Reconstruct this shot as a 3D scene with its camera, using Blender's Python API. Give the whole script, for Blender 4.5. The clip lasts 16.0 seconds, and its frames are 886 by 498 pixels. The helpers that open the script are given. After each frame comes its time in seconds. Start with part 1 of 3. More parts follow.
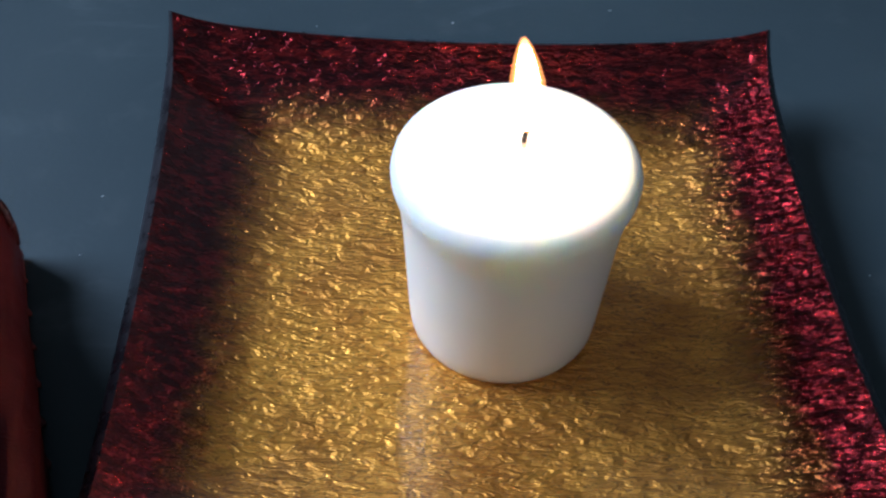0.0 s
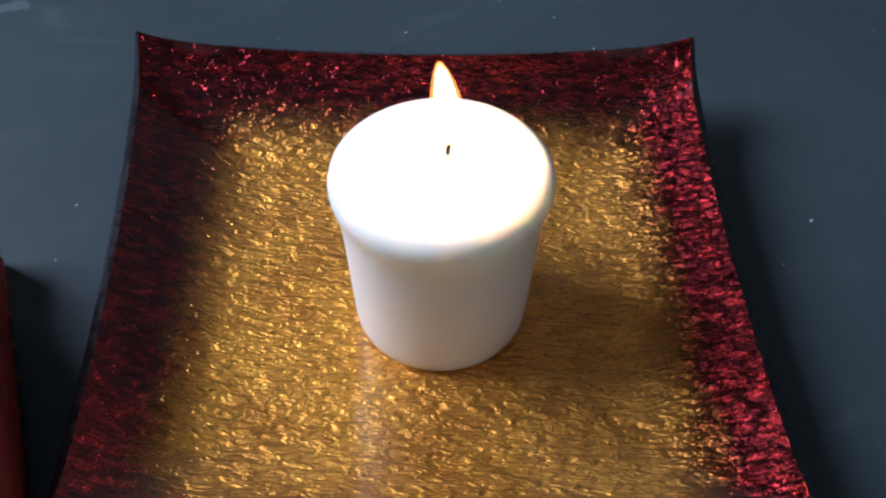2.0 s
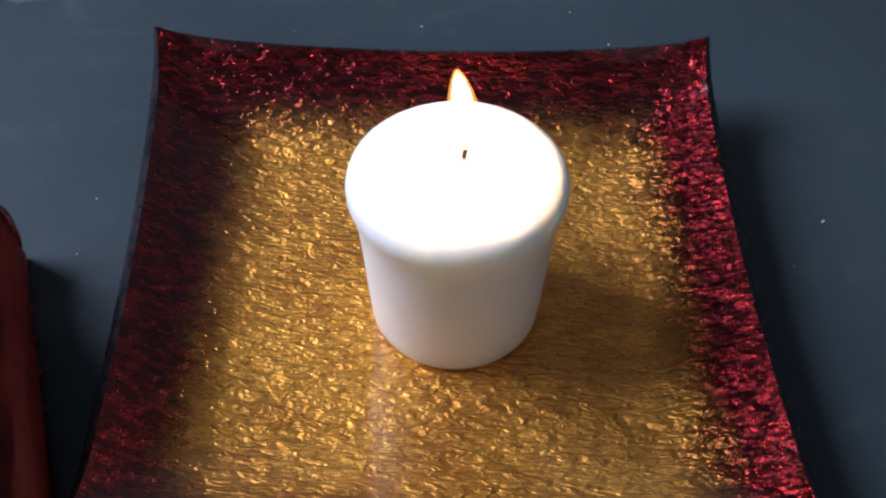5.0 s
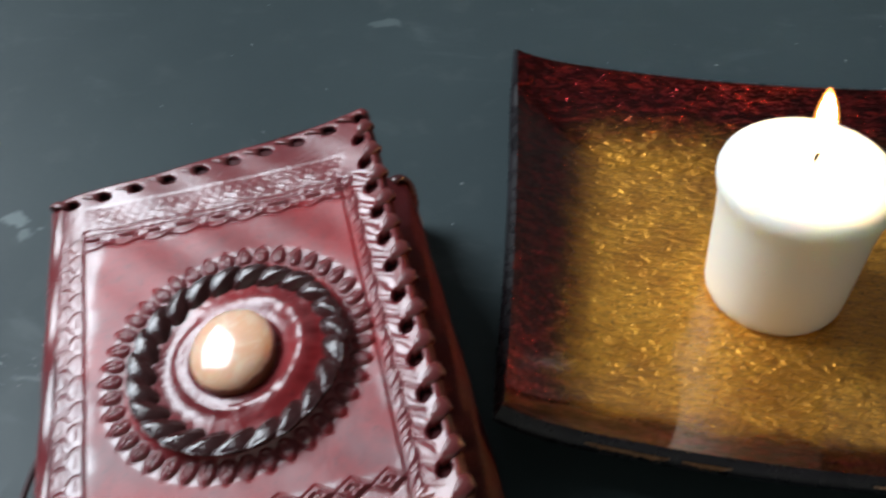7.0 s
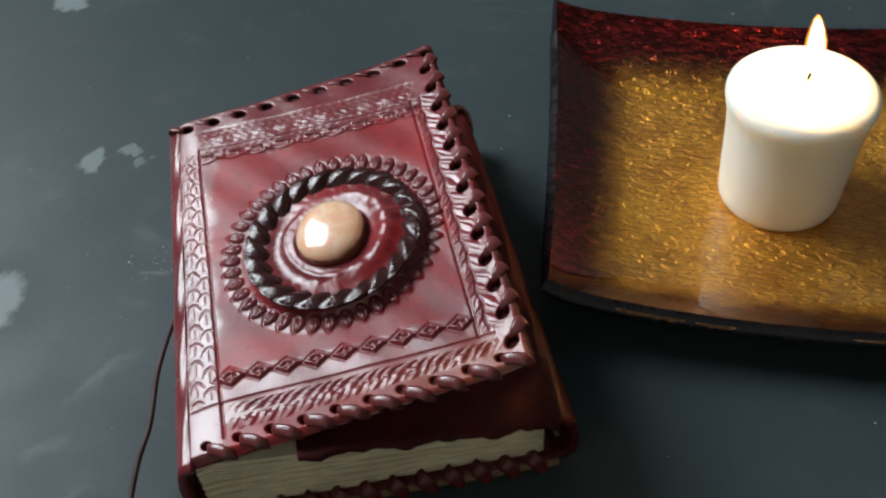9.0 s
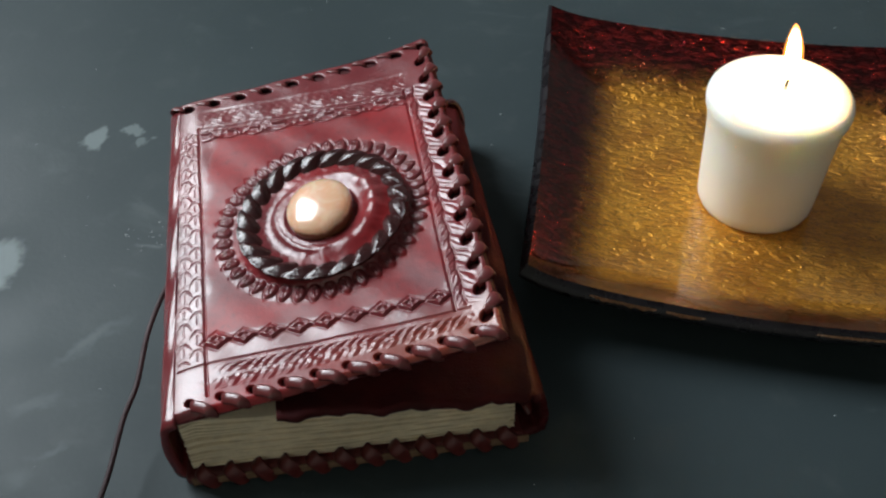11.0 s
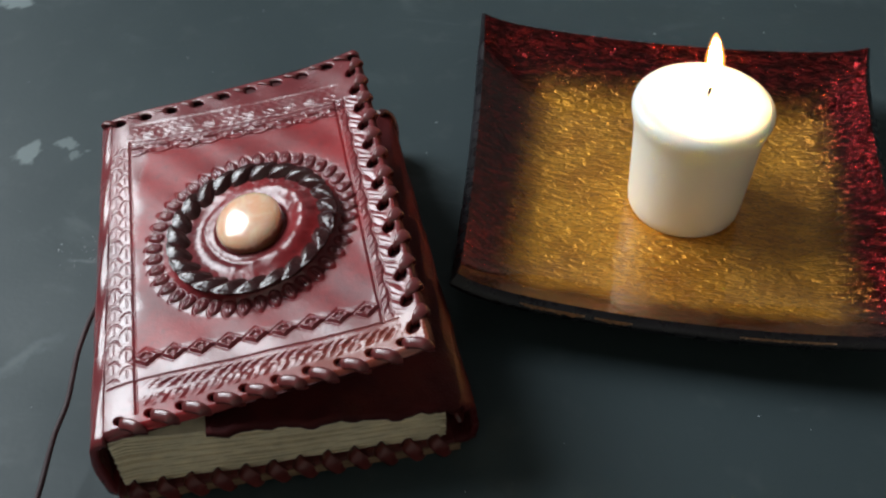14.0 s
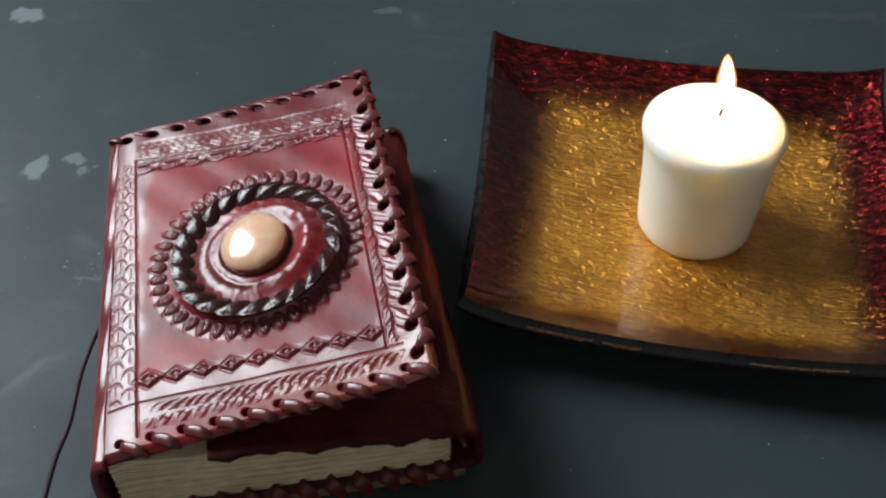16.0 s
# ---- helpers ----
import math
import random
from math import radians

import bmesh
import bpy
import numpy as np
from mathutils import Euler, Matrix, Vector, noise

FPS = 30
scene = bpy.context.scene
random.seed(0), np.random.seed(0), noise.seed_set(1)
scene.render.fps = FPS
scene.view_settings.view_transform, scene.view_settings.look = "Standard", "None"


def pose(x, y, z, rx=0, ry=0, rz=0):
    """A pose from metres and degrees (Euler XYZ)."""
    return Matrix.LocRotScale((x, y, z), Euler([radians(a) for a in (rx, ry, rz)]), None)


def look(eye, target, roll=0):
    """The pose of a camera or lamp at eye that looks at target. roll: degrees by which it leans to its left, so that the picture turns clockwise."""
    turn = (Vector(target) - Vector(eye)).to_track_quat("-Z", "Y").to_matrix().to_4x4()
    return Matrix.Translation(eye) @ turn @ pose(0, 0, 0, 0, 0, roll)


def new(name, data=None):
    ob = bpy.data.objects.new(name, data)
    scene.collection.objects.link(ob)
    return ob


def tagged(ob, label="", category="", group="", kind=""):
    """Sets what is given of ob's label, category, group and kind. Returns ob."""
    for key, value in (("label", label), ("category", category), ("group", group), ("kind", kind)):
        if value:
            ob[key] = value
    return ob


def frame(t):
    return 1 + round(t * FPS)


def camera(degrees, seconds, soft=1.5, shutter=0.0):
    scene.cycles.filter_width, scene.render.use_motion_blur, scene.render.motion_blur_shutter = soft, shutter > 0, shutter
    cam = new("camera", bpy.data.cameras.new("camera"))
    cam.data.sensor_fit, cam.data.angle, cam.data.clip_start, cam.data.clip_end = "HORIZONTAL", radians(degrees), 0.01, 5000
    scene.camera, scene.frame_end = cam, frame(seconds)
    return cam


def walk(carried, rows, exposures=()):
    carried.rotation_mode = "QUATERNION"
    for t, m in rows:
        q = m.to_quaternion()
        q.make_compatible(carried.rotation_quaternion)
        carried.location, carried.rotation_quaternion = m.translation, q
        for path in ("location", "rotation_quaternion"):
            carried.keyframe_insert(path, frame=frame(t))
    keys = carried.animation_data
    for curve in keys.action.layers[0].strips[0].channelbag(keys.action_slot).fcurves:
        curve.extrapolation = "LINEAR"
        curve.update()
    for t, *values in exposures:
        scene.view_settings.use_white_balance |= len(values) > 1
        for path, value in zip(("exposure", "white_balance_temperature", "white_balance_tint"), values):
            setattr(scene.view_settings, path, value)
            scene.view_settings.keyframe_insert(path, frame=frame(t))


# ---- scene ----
cam = camera(48.4, 16.0, soft=2.3, shutter=0.5)
PATH = [
    (0, (0.001, -0.003, 0.183), (-0.025, 1.347, -1.292), 1.6),
    (0.5, (0.007, -0.004, 0.188), (-0.003, 1.346, -1.288), 2.4),
    (1, (0.014, -0.004, 0.191), (0.015, 1.332, -1.298), 1.7),
    (1.5, (0.013, -0.01, 0.198), (-0.015, 1.322, -1.294), 0.5),
    (2, (0.016, -0.014, 0.201), (-0.013, 1.314, -1.294), 0.3),
    (2.5, (0.018, -0.018, 0.205), (-0.047, 1.31, -1.288), -0.6),
    (3, (0.019, -0.018, 0.203), (-0.039, 1.302, -1.299), -0.5),
    (5.5, (0.014, -0.011, 0.212), (-0.037, 1.277, -1.317), 0.4),
    (6, (0.011, -0.022, 0.221), (-0.113, 1.31, -1.266), -1.9),
    (6.5, (-0.013, -0.046, 0.233), (-0.16, 1.301, -1.238), -0.7),
    (7, (-0.046, -0.076, 0.238), (-0.332, 1.272, -1.21), -2.3),
    (7.5, (-0.048, -0.1, 0.247), (-0.389, 1.21, -1.226), -3.9),
    (8, (-0.05, -0.129, 0.257), (-0.399, 1.189, -1.207), -4.2),
    (8.5, (-0.051, -0.136, 0.263), (-0.405, 1.191, -1.191), -4.9),
    (8.7, (-0.046, -0.135, 0.261), (-0.399, 1.184, -1.201), -5.1),
    (10.8, (-0.032, -0.151, 0.262), (-0.431, 1.196, -1.162), -2.9),
    (11, (-0.032, -0.152, 0.261), (-0.392, 1.2, -1.168), -2.2),
    (11.5, (-0.03, -0.152, 0.263), (-0.387, 1.184, -1.182), -2.7),
    (12, (-0.029, -0.153, 0.265), (-0.343, 1.2, -1.174), -1.9),
    (12.5, (-0.027, -0.151, 0.266), (-0.324, 1.2, -1.178), -1.9),
    (13, (-0.023, -0.15, 0.265), (-0.29, 1.21, -1.176), -1.2),
    (13.5, (-0.021, -0.149, 0.265), (-0.297, 1.209, -1.177), -1.3),
    (14, (-0.022, -0.149, 0.266), (-0.306, 1.216, -1.168), -1.0),
    (14.5, (-0.021, -0.145, 0.265), (-0.332, 1.21, -1.172), -1.6),
    (15, (-0.021, -0.144, 0.266), (-0.325, 1.221, -1.164), -1.4),
    (15.5, (-0.021, -0.143, 0.266), (-0.336, 1.224, -1.159), -1.5),
    (16, (-0.021, -0.143, 0.267), (-0.333, 1.228, -1.157), -1.3),
]
EXPOSURES = ((0, 0.15, 4950, 16), (0.5, 0.16, 5350, 23), (1.0, 0.14, 5300, 23), (2.0, 0.12, 5400, 24), (2.5, 0.12, 5650, 31), (3.0, 0.1, 5450, 28), (5.5, 0.1, 5450, 28), (6.0, 0.17, 5700, 30),
             (6.5, 0.36, 5900, 17), (7.0, 0.24, 6200, 11), (7.5, 0.1, 6350, 12), (8.0, 0.02, 6400, 12), (8.5, 0.07, 6420, 11), (16.0, 0.1, 6450, 11))
walk(cam, [(t, look(eye, target, roll)) for t, eye, target, roll in PATH], EXPOSURES)

# ---- world, window light ----
world = bpy.data.worlds.new("sky")
scene.world = world
world.use_nodes = True
wn = world.node_tree
sky = wn.nodes.new("ShaderNodeTexSky")
sky.sky_type, sky.sun_disc, sky.sun_elevation, sky.sun_rotation = "NISHITA", False, radians(35), radians(-60)
wn.links.new(sky.outputs[0], wn.nodes["Background"].inputs[0])
wn.nodes["Background"].inputs[1].default_value = 0.08

TABLE_H = 0.74                       # table top above the room's floor
WIN = (0.03, 0.77, 0.50, 1.40)       # window opening in the west wall: y0, y1, z0, z1 above the table
WALL_X, WALL_Y = -0.98, 1.75
lamp = bpy.data.lights.new("window_daylight", "AREA")
lamp.shape, lamp.size, lamp.size_y, lamp.energy, lamp.color = "RECTANGLE", WIN[1] - WIN[0], WIN[3] - WIN[2], 29.5, (0.88, 0.96, 1.0)
new("window_daylight", lamp).matrix_world = look((WALL_X - 0.05, (WIN[0] + WIN[1]) / 2, (WIN[2] + WIN[3]) / 2), (0, (WIN[0] + WIN[1]) / 2, (WIN[2] + WIN[3]) / 2))


# ---- materials ----
class Mat:
    """A small node-graph writer round one Principled shader."""

    def __init__(self, name, **values):
        self.mat = bpy.data.materials.new(name)
        self.mat.use_nodes = True
        self.nt = self.mat.node_tree
        self.bsdf = self.nt.nodes["Principled BSDF"]
        self.coord = self.add("ShaderNodeTexCoord").outputs["Object"]
        for key, value in values.items():
            self.set(key.replace("_", " "), value)

    def add(self, kind, **props):
        node = self.nt.nodes.new(kind)
        for key, value in props.items():
            if key == "operation":
                node.operation = value
            elif key == "data_type":
                node.data_type = value
            elif key == "blend_type":
                node.blend_type = value
            elif key == "feature":
                node.feature = value
        return node

    def plug(self, value, socket):
        if isinstance(value, bpy.types.NodeSocket):
            self.nt.links.new(value, socket)
        else:
            socket.default_value = value

    def set(self, key, value):
        if isinstance(value, tuple) and len(value) == 3 and key != "Subsurface Radius":
            value = (*value, 1)
        self.plug(value, self.bsdf.inputs[key])
        return self

    def math(self, op, a, b=0.0, clamp=False):
        n = self.add("ShaderNodeMath", operation=op)
        n.use_clamp = clamp
        self.plug(a, n.inputs[0])
        self.plug(b, n.inputs[1])
        return n.outputs[0]

    def stretch(self, scale, rot=0.0):
        n = self.add("ShaderNodeMapping")
        self.plug(self.coord, n.inputs[0])
        n.inputs["Rotation"].default_value = (0, 0, radians(rot))
        n.inputs["Scale"].default_value = scale
        return n.outputs[0]

    def noise(self, scale, detail=4.0, rough=0.55, vec=None, distortion=0.0):
        n = self.add("ShaderNodeTexNoise")
        self.plug(vec or self.coord, n.inputs["Vector"])
        n.inputs["Scale"].default_value, n.inputs["Detail"].default_value, n.inputs["Roughness"].default_value = scale, detail, rough
        n.inputs["Distortion"].default_value = distortion
        return n.outputs[0]

    def cells(self, scale, vec=None, feature="F1"):
        n = self.add("ShaderNodeTexVoronoi", feature=feature)
        self.plug(vec or self.coord, n.inputs["Vector"])
        n.inputs["Scale"].default_value = scale
        return n.outputs["Distance"]

    def span(self, value, a, b, lo=0.0, hi=1.0):
        n = self.add("ShaderNodeMapRange")
        n.interpolation_type = "SMOOTHSTEP"
        for i, v in enumerate((value, a, b, lo, hi)):
            self.plug(v, n.inputs[i])
        return n.outputs[0]

    def mix(self, fac, a, b):
        n = self.add("ShaderNodeMix", data_type="RGBA")
        self.plug(fac, n.inputs[0])
        for v, i in ((a, 6), (b, 7)):
            self.plug((*v, 1) if isinstance(v, tuple) else v, n.inputs[i])
        return n.outputs[2]

    def bump(self, height, strength, distance, normal=None):
        n = self.add("ShaderNodeBump")
        n.inputs["Strength"].default_value, n.inputs["Distance"].default_value = strength, distance
        self.plug(height, n.inputs["Height"])
        if normal:
            self.plug(normal, n.inputs["Normal"])
        return n.outputs[0]

    def xyz(self):
        n = self.add("ShaderNodeSeparateXYZ")
        self.plug(self.coord, n.inputs[0])
        return n.outputs


def table_paint():
    """Dull blue-grey painted board: scuffs, pale dried splashes, fine dust."""
    m = Mat("table_paint")
    col = m.mix(m.span(m.noise(5, 6), 0.35, 0.7), (0.038, 0.053, 0.057), (0.048, 0.066, 0.070))
    col = m.mix(m.span(m.noise(60, 3), 0.55, 0.75, 0, 0.25), col, (0.085, 0.10, 0.10))
    x, y, _ = m.xyz()
    wob = m.math("MULTIPLY", m.math("SUBTRACT", m.noise(90, 3, 0.6), 0.5), 0.016)
    wob2 = m.math("MULTIPLY", m.math("SUBTRACT", m.noise(75, 3, 0.6, m.stretch((1.3, 0.7, 1), 40)), 0.5), 0.016)
    spots = None
    for sx, sy, rx, ry, k in ((-0.256, 0.128, 0.0055, 0.008, 0.6), (-0.243, 0.137, 0.004, 0.0035, 0.5), (-0.236, 0.131, 0.004, 0.003, 0.4),
                              (-0.259, 0.050, 0.011, 0.015, 0.7), (-0.318, 0.236, 0.010, 0.006, 0.6), (-0.141, 0.272, 0.006, 0.003, 0.2),
                              (-0.268, 0.018, 0.016, 0.004, 0.25)):
        dx = m.math("DIVIDE", m.math("ADD", m.math("SUBTRACT", x, sx), wob), rx)
        dy = m.math("DIVIDE", m.math("ADD", m.math("SUBTRACT", y, sy), wob2), ry)
        d = m.math("SQRT", m.math("ADD", m.math("MULTIPLY", dx, dx), m.math("MULTIPLY", dy, dy)))
        s = m.span(d, 0.70, 1.15, k, 0.0)
        spots = s if spots is None else m.math("MAXIMUM", spots, s)
    smear = m.span(m.noise(11, 5, 0.65, m.stretch((1, 2.2, 1), -35), 1.2), 0.57, 0.78, 0, 0.36)
    col = m.mix(smear, col, (0.13, 0.155, 0.155))
    # wiped streaks of dried splash: place, half length, half width, turn, strength
    for sx, sy, rx, ry, turn, k in ((-0.2058, 0.0276, 0.0152, 0.0035, 62, 0.20), (-0.2117, -0.0015, 0.0091, 0.0040, 44, 0.15), (-0.1966, -0.0158, 0.0076, 0.0020, 37, 0.16), (-0.2061, 0.0740, 0.0067, 0.0011, 12, 0.28), (-0.2024, -0.0278, 0.0063, 0.0040, 36, 0.13)):
        c, n = math.cos(radians(turn)), math.sin(radians(turn))
        px, py = m.math("ADD", m.math("SUBTRACT", x, sx), wob), m.math("ADD", m.math("SUBTRACT", y, sy), m.math("MULTIPLY", wob2, 0.35))
        dx = m.math("DIVIDE", m.math("ADD", m.math("MULTIPLY", px, c), m.math("MULTIPLY", py, n)), rx)
        dy = m.math("DIVIDE", m.math("SUBTRACT", m.math("MULTIPLY", py, c), m.math("MULTIPLY", px, n)), ry)
        d = m.math("SQRT", m.math("ADD", m.math("MULTIPLY", dx, dx), m.math("MULTIPLY", dy, dy)))
        spots = m.math("MAXIMUM", spots, m.span(d, 0.1, 1.3, k, 0.0))
    col = m.mix(spots, col, (0.26, 0.31, 0.31))
    m.set("Base Color", col)
    m.set("Roughness", m.span(m.noise(14, 5), 0.3, 0.75, 0.44, 0.58)).set("Specular IOR Level", 0.24)
    m.set("Normal", m.bump(m.noise(420, 4), 0.12, 0.0006, m.bump(m.noise(24, 3), 0.10, 0.002)))
    return m.mat


def leather(name, base, dark, rough=0.36, grain=1.0):
    m = Mat(name)
    blot = m.noise(38, 5, 0.6)
    col = m.mix(m.span(blot, 0.36, 0.66), dark, base)
    col = m.mix(m.span(m.noise(260, 4, 0.65), 0.5, 0.8, 0, 0.45), col, dark)
    m.set("Base Color", col)
    m.set("Roughness", m.span(m.noise(90, 5), 0.3, 0.7, rough - 0.05, rough + 0.09)).set("Specular IOR Level", 0.5)
    fine = m.bump(m.cells(1500), 0.20 * grain, 0.0003)
    m.set("Normal", m.bump(m.noise(210, 5), 0.17 * grain, 0.0009, fine))
    return m


def cover_leather():
    """Oxblood cover leather, stained darker and purplish along the tooled borders."""
    m = leather("cover_leather", (0.36, 0.024, 0.027), (0.21, 0.017, 0.020), 0.27, 0.5).set("Specular IOR Level", 0.52)
    x, y, _ = m.xyz()
    wob = m.math("MULTIPLY", m.math("SUBTRACT", m.noise(60, 4), 0.5), 0.012)
    xx, yy = m.math("ADD", x, wob), m.math("ADD", y, wob)
    slant = m.math("ADD", yy, m.math("MULTIPLY", x, 0.107))
    edge = m.math("MAXIMUM", m.span(xx, 0.080, 0.085), m.span(slant, 0.117, 0.121))
    edge = m.math("MAXIMUM", edge, m.span(xx, 0.007, 0.012, 1, 0))
    cx, cy = m.math("SUBTRACT", x, 0.0472), m.math("SUBTRACT", y, 0.0662)
    rr = m.math("SQRT", m.math("ADD", m.math("MULTIPLY", cx, cx), m.math("MULTIPLY", cy, cy)))
    wreath = m.math("MULTIPLY", m.span(rr, 0.0285, 0.0300, 0, 1.0), m.span(rr, 0.0345, 0.0358, 1, 0))
    eye = m.span(rr, 0.019, 0.023, 1, 0)
    rows = m.math("ABSOLUTE", m.math("SUBTRACT", m.math("ADD", y, m.math("MULTIPLY", x, 0.072)), 0.0195))
    rows = m.span(m.math("ADD", rows, m.math("MULTIPLY", wob, 0.3)), 0.0075, 0.0095, 0.8, 0.0)
    worked = m.math("MAXIMUM", edge, m.math("MAXIMUM", wreath, m.math("MAXIMUM", rows, m.math("MULTIPLY", eye, 0.7))))
    col = m.bsdf.inputs["Base Color"].links[0].from_socket
    col = m.mix(m.math("MULTIPLY", worked, 0.65), col, (0.150, 0.036, 0.040))
    dye = m.noise(24, 6, 0.65, None, 0.6)
    col = m.mix(m.span(dye, 0.46, 0.72, 0, 0.75), col, (0.115, 0.018, 0.024))
    col = m.mix(m.span(m.noise(420, 4, 0.7), 0.52, 0.74, 0, 0.55), col, (0.085, 0.014, 0.018))
    m.set("Specular IOR Level", m.span(worked, 0, 1, 0.29, 0.66))
    m.set("Roughness", m.math("ADD", m.span(worked, 0, 1, 0.35, 0.24), m.math("MULTIPLY", m.math("SUBTRACT", m.noise(70, 6, 0.7), 0.5), 0.34)))
    # Orange foot corner: tan wear, with candle glow put into the colour.
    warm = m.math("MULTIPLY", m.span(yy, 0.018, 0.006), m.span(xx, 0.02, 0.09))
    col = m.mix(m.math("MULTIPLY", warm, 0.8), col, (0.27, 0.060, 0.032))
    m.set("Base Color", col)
    return m.mat


def foil_glass():
    """Clear glass over crinkled foil: gold in the middle, ruby to black-red at the border."""
    m = Mat("foil_glass", Coat_Weight=1.0, Coat_Roughness=0.08, Coat_IOR=1.45)
    x, y, _ = m.xyz()
    wob = m.math("MULTIPLY", m.math("SUBTRACT", m.noise(120, 5, 0.65), 0.5), 0.012)
    ax = m.math("ADD", m.math("ABSOLUTE", m.math("SUBTRACT", m.math("ADD", x, m.math("MULTIPLY", y, 0.05)), 0.0015)), wob)
    ay = m.math("ADD", y, wob)
    gold = m.math("MULTIPLY", m.span(ax, 0.048, 0.067, 1, 0), m.math("MULTIPLY", m.span(ay, 0.045, 0.066, 1, 0), m.span(ay, -0.074, -0.058)))
    lay = m.stretch((0.60, 1.40, 1), 8)
    wrinkle = m.noise(310, 2, 0.5, lay, 0.7)
    fine = m.noise(1050, 2, 0.5, m.stretch((0.8, 1.25, 1), 8))
    # Creases drawn as thin dark lines in the colour, apart from the relief.
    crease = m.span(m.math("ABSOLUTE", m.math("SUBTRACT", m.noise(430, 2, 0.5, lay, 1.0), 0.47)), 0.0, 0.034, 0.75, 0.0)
    ruby = m.mix(m.span(m.noise(330, 2, 0.5, lay), 0.42, 0.62), (0.060, 0.003, 0.004), (0.215, 0.013, 0.014))
    amber = m.mix(m.span(m.noise(70, 5), 0.35, 0.7), (0.88, 0.415, 0.048), (0.62, 0.260, 0.030))
    col = m.mix(gold, ruby, amber)
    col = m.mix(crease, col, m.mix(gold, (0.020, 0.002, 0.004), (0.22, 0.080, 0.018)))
    m.set("Base Color", col).set("Metallic", m.span(gold, 0, 1, 0.95, 0.82))
    m.set("Roughness", m.mix(gold, (0.17, 0.17, 0.17), m.span(m.noise(420, 3), 0.3, 0.7, 0.40, 0.56)))
    height = m.math("ADD", wrinkle, m.math("MULTIPLY", fine, 0.22))
    m.set("Normal", m.bump(height, 1.0, 0.0018))
    m.set("Coat Normal", m.bump(m.noise(150, 2, 0.5, m.stretch((0.5, 1.1, 1), 8)), 0.12, 0.0006))
    return m.mat


def plain(name, colour, rough=0.6, var=0.25, scale=80, bump=0.2, dist=0.0005, **more):
    m = Mat(name, **more)
    low = tuple(c * (1 - var) for c in colour)
    m.set("Base Color", m.mix(m.span(m.noise(scale, 5), 0.3, 0.7), low, colour))
    m.set("Roughness", m.span(m.noise(scale * 3, 3), 0.3, 0.7, max(rough - 0.08, 0.02), rough + 0.08))
    m.set("Normal", m.bump(m.noise(scale * 6, 4), bump, dist))
    return m.mat


def flame_glow():
    m = Mat("flame_glow", Base_Color=(0, 0, 0), Roughness=1.0)
    _, _, z = m.xyz()
    col = m.mix(m.span(z, 0.0145, 0.0214), (1.0, 0.56, 0.20), (1.0, 0.38, 0.07))
    m.set("Emission Color", col).set("Emission Strength", m.math("MULTIPLY", m.span(z, 0.0, 0.005, 0.05, 1.0), m.span(z, 0.0120, 0.0210, FLAME, 4.0)))
    return m.mat


FLAME = 300.0
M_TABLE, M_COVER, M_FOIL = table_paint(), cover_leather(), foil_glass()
M_LEATHER = leather("dark_red_leather", (0.17, 0.026, 0.024), (0.08, 0.014, 0.016), 0.40).mat
M_SUEDE = leather("rough_leather", (0.085, 0.010, 0.011), (0.045, 0.006, 0.007), 0.55, 2.0).set("Specular IOR Level", 0.15).mat
M_LACE = leather("lace_leather", (0.20, 0.030, 0.030), (0.12, 0.022, 0.022), 0.30, 0.6).set("Specular IOR Level", 0.8).mat
M_EDGE_LACE = leather("edge_lace_leather", (0.17, 0.022, 0.020), (0.09, 0.014, 0.014), 0.36).mat
M_BRAID = leather("braid_leather", (0.075, 0.018, 0.018), (0.030, 0.009, 0.009), 0.22, 1.2).set("Specular IOR Level", 0.55).mat
# Near-black leather: the dark inside the lace holes is painted, not cast.
M_HOLE_SHADE = leather("hole_shade_leather", (0.020, 0.006, 0.007), (0.010, 0.004, 0.004), 0.75, 1.0).set("Specular IOR Level", 0.1).mat
M_CORD = leather("cord_leather", (0.050, 0.018, 0.020), (0.03, 0.010, 0.012), 0.6, 1.5).mat
M_PAGE = plain("handmade_paper", (0.92, 0.79, 0.57), 0.85, 0.18, 160, 0.4, 0.0004)
M_DARKGLASS = plain("black_glass_edge", (0.010, 0.008, 0.010), 0.30, 0.4, 60, 0.15, 0.0006, Specular_IOR_Level=0.3)
M_CHIP = plain("chipped_gold_edge", (0.50, 0.27, 0.13), 0.5, 0.5, 900, 0.6, 0.0006, Metallic=0.4)
M_WAX = plain("white_wax", (0.970, 0.940, 0.815), 0.42, 0.01, 50, 0.08, 0.0006, Subsurface_Weight=0.6, Subsurface_Radius=(1.0, 0.86, 0.64), Subsurface_Scale=0.009)


def wick_mat():
    m = Mat("charred_wick", Roughness=0.9)
    _, _, z = m.xyz()
    # Wax-soaked foot is pale, with the flame's white-out put into its colour.
    m.set("Base Color", m.mix(m.span(z, 0.0488, 0.0496), (0.75, 0.70, 0.60), (0.015, 0.011, 0.009)))
    m.set("Normal", m.bump(m.noise(1800, 3), 0.5, 0.0004))
    return m.mat


M_WICK = wick_mat()
M_FLAME = flame_glow()


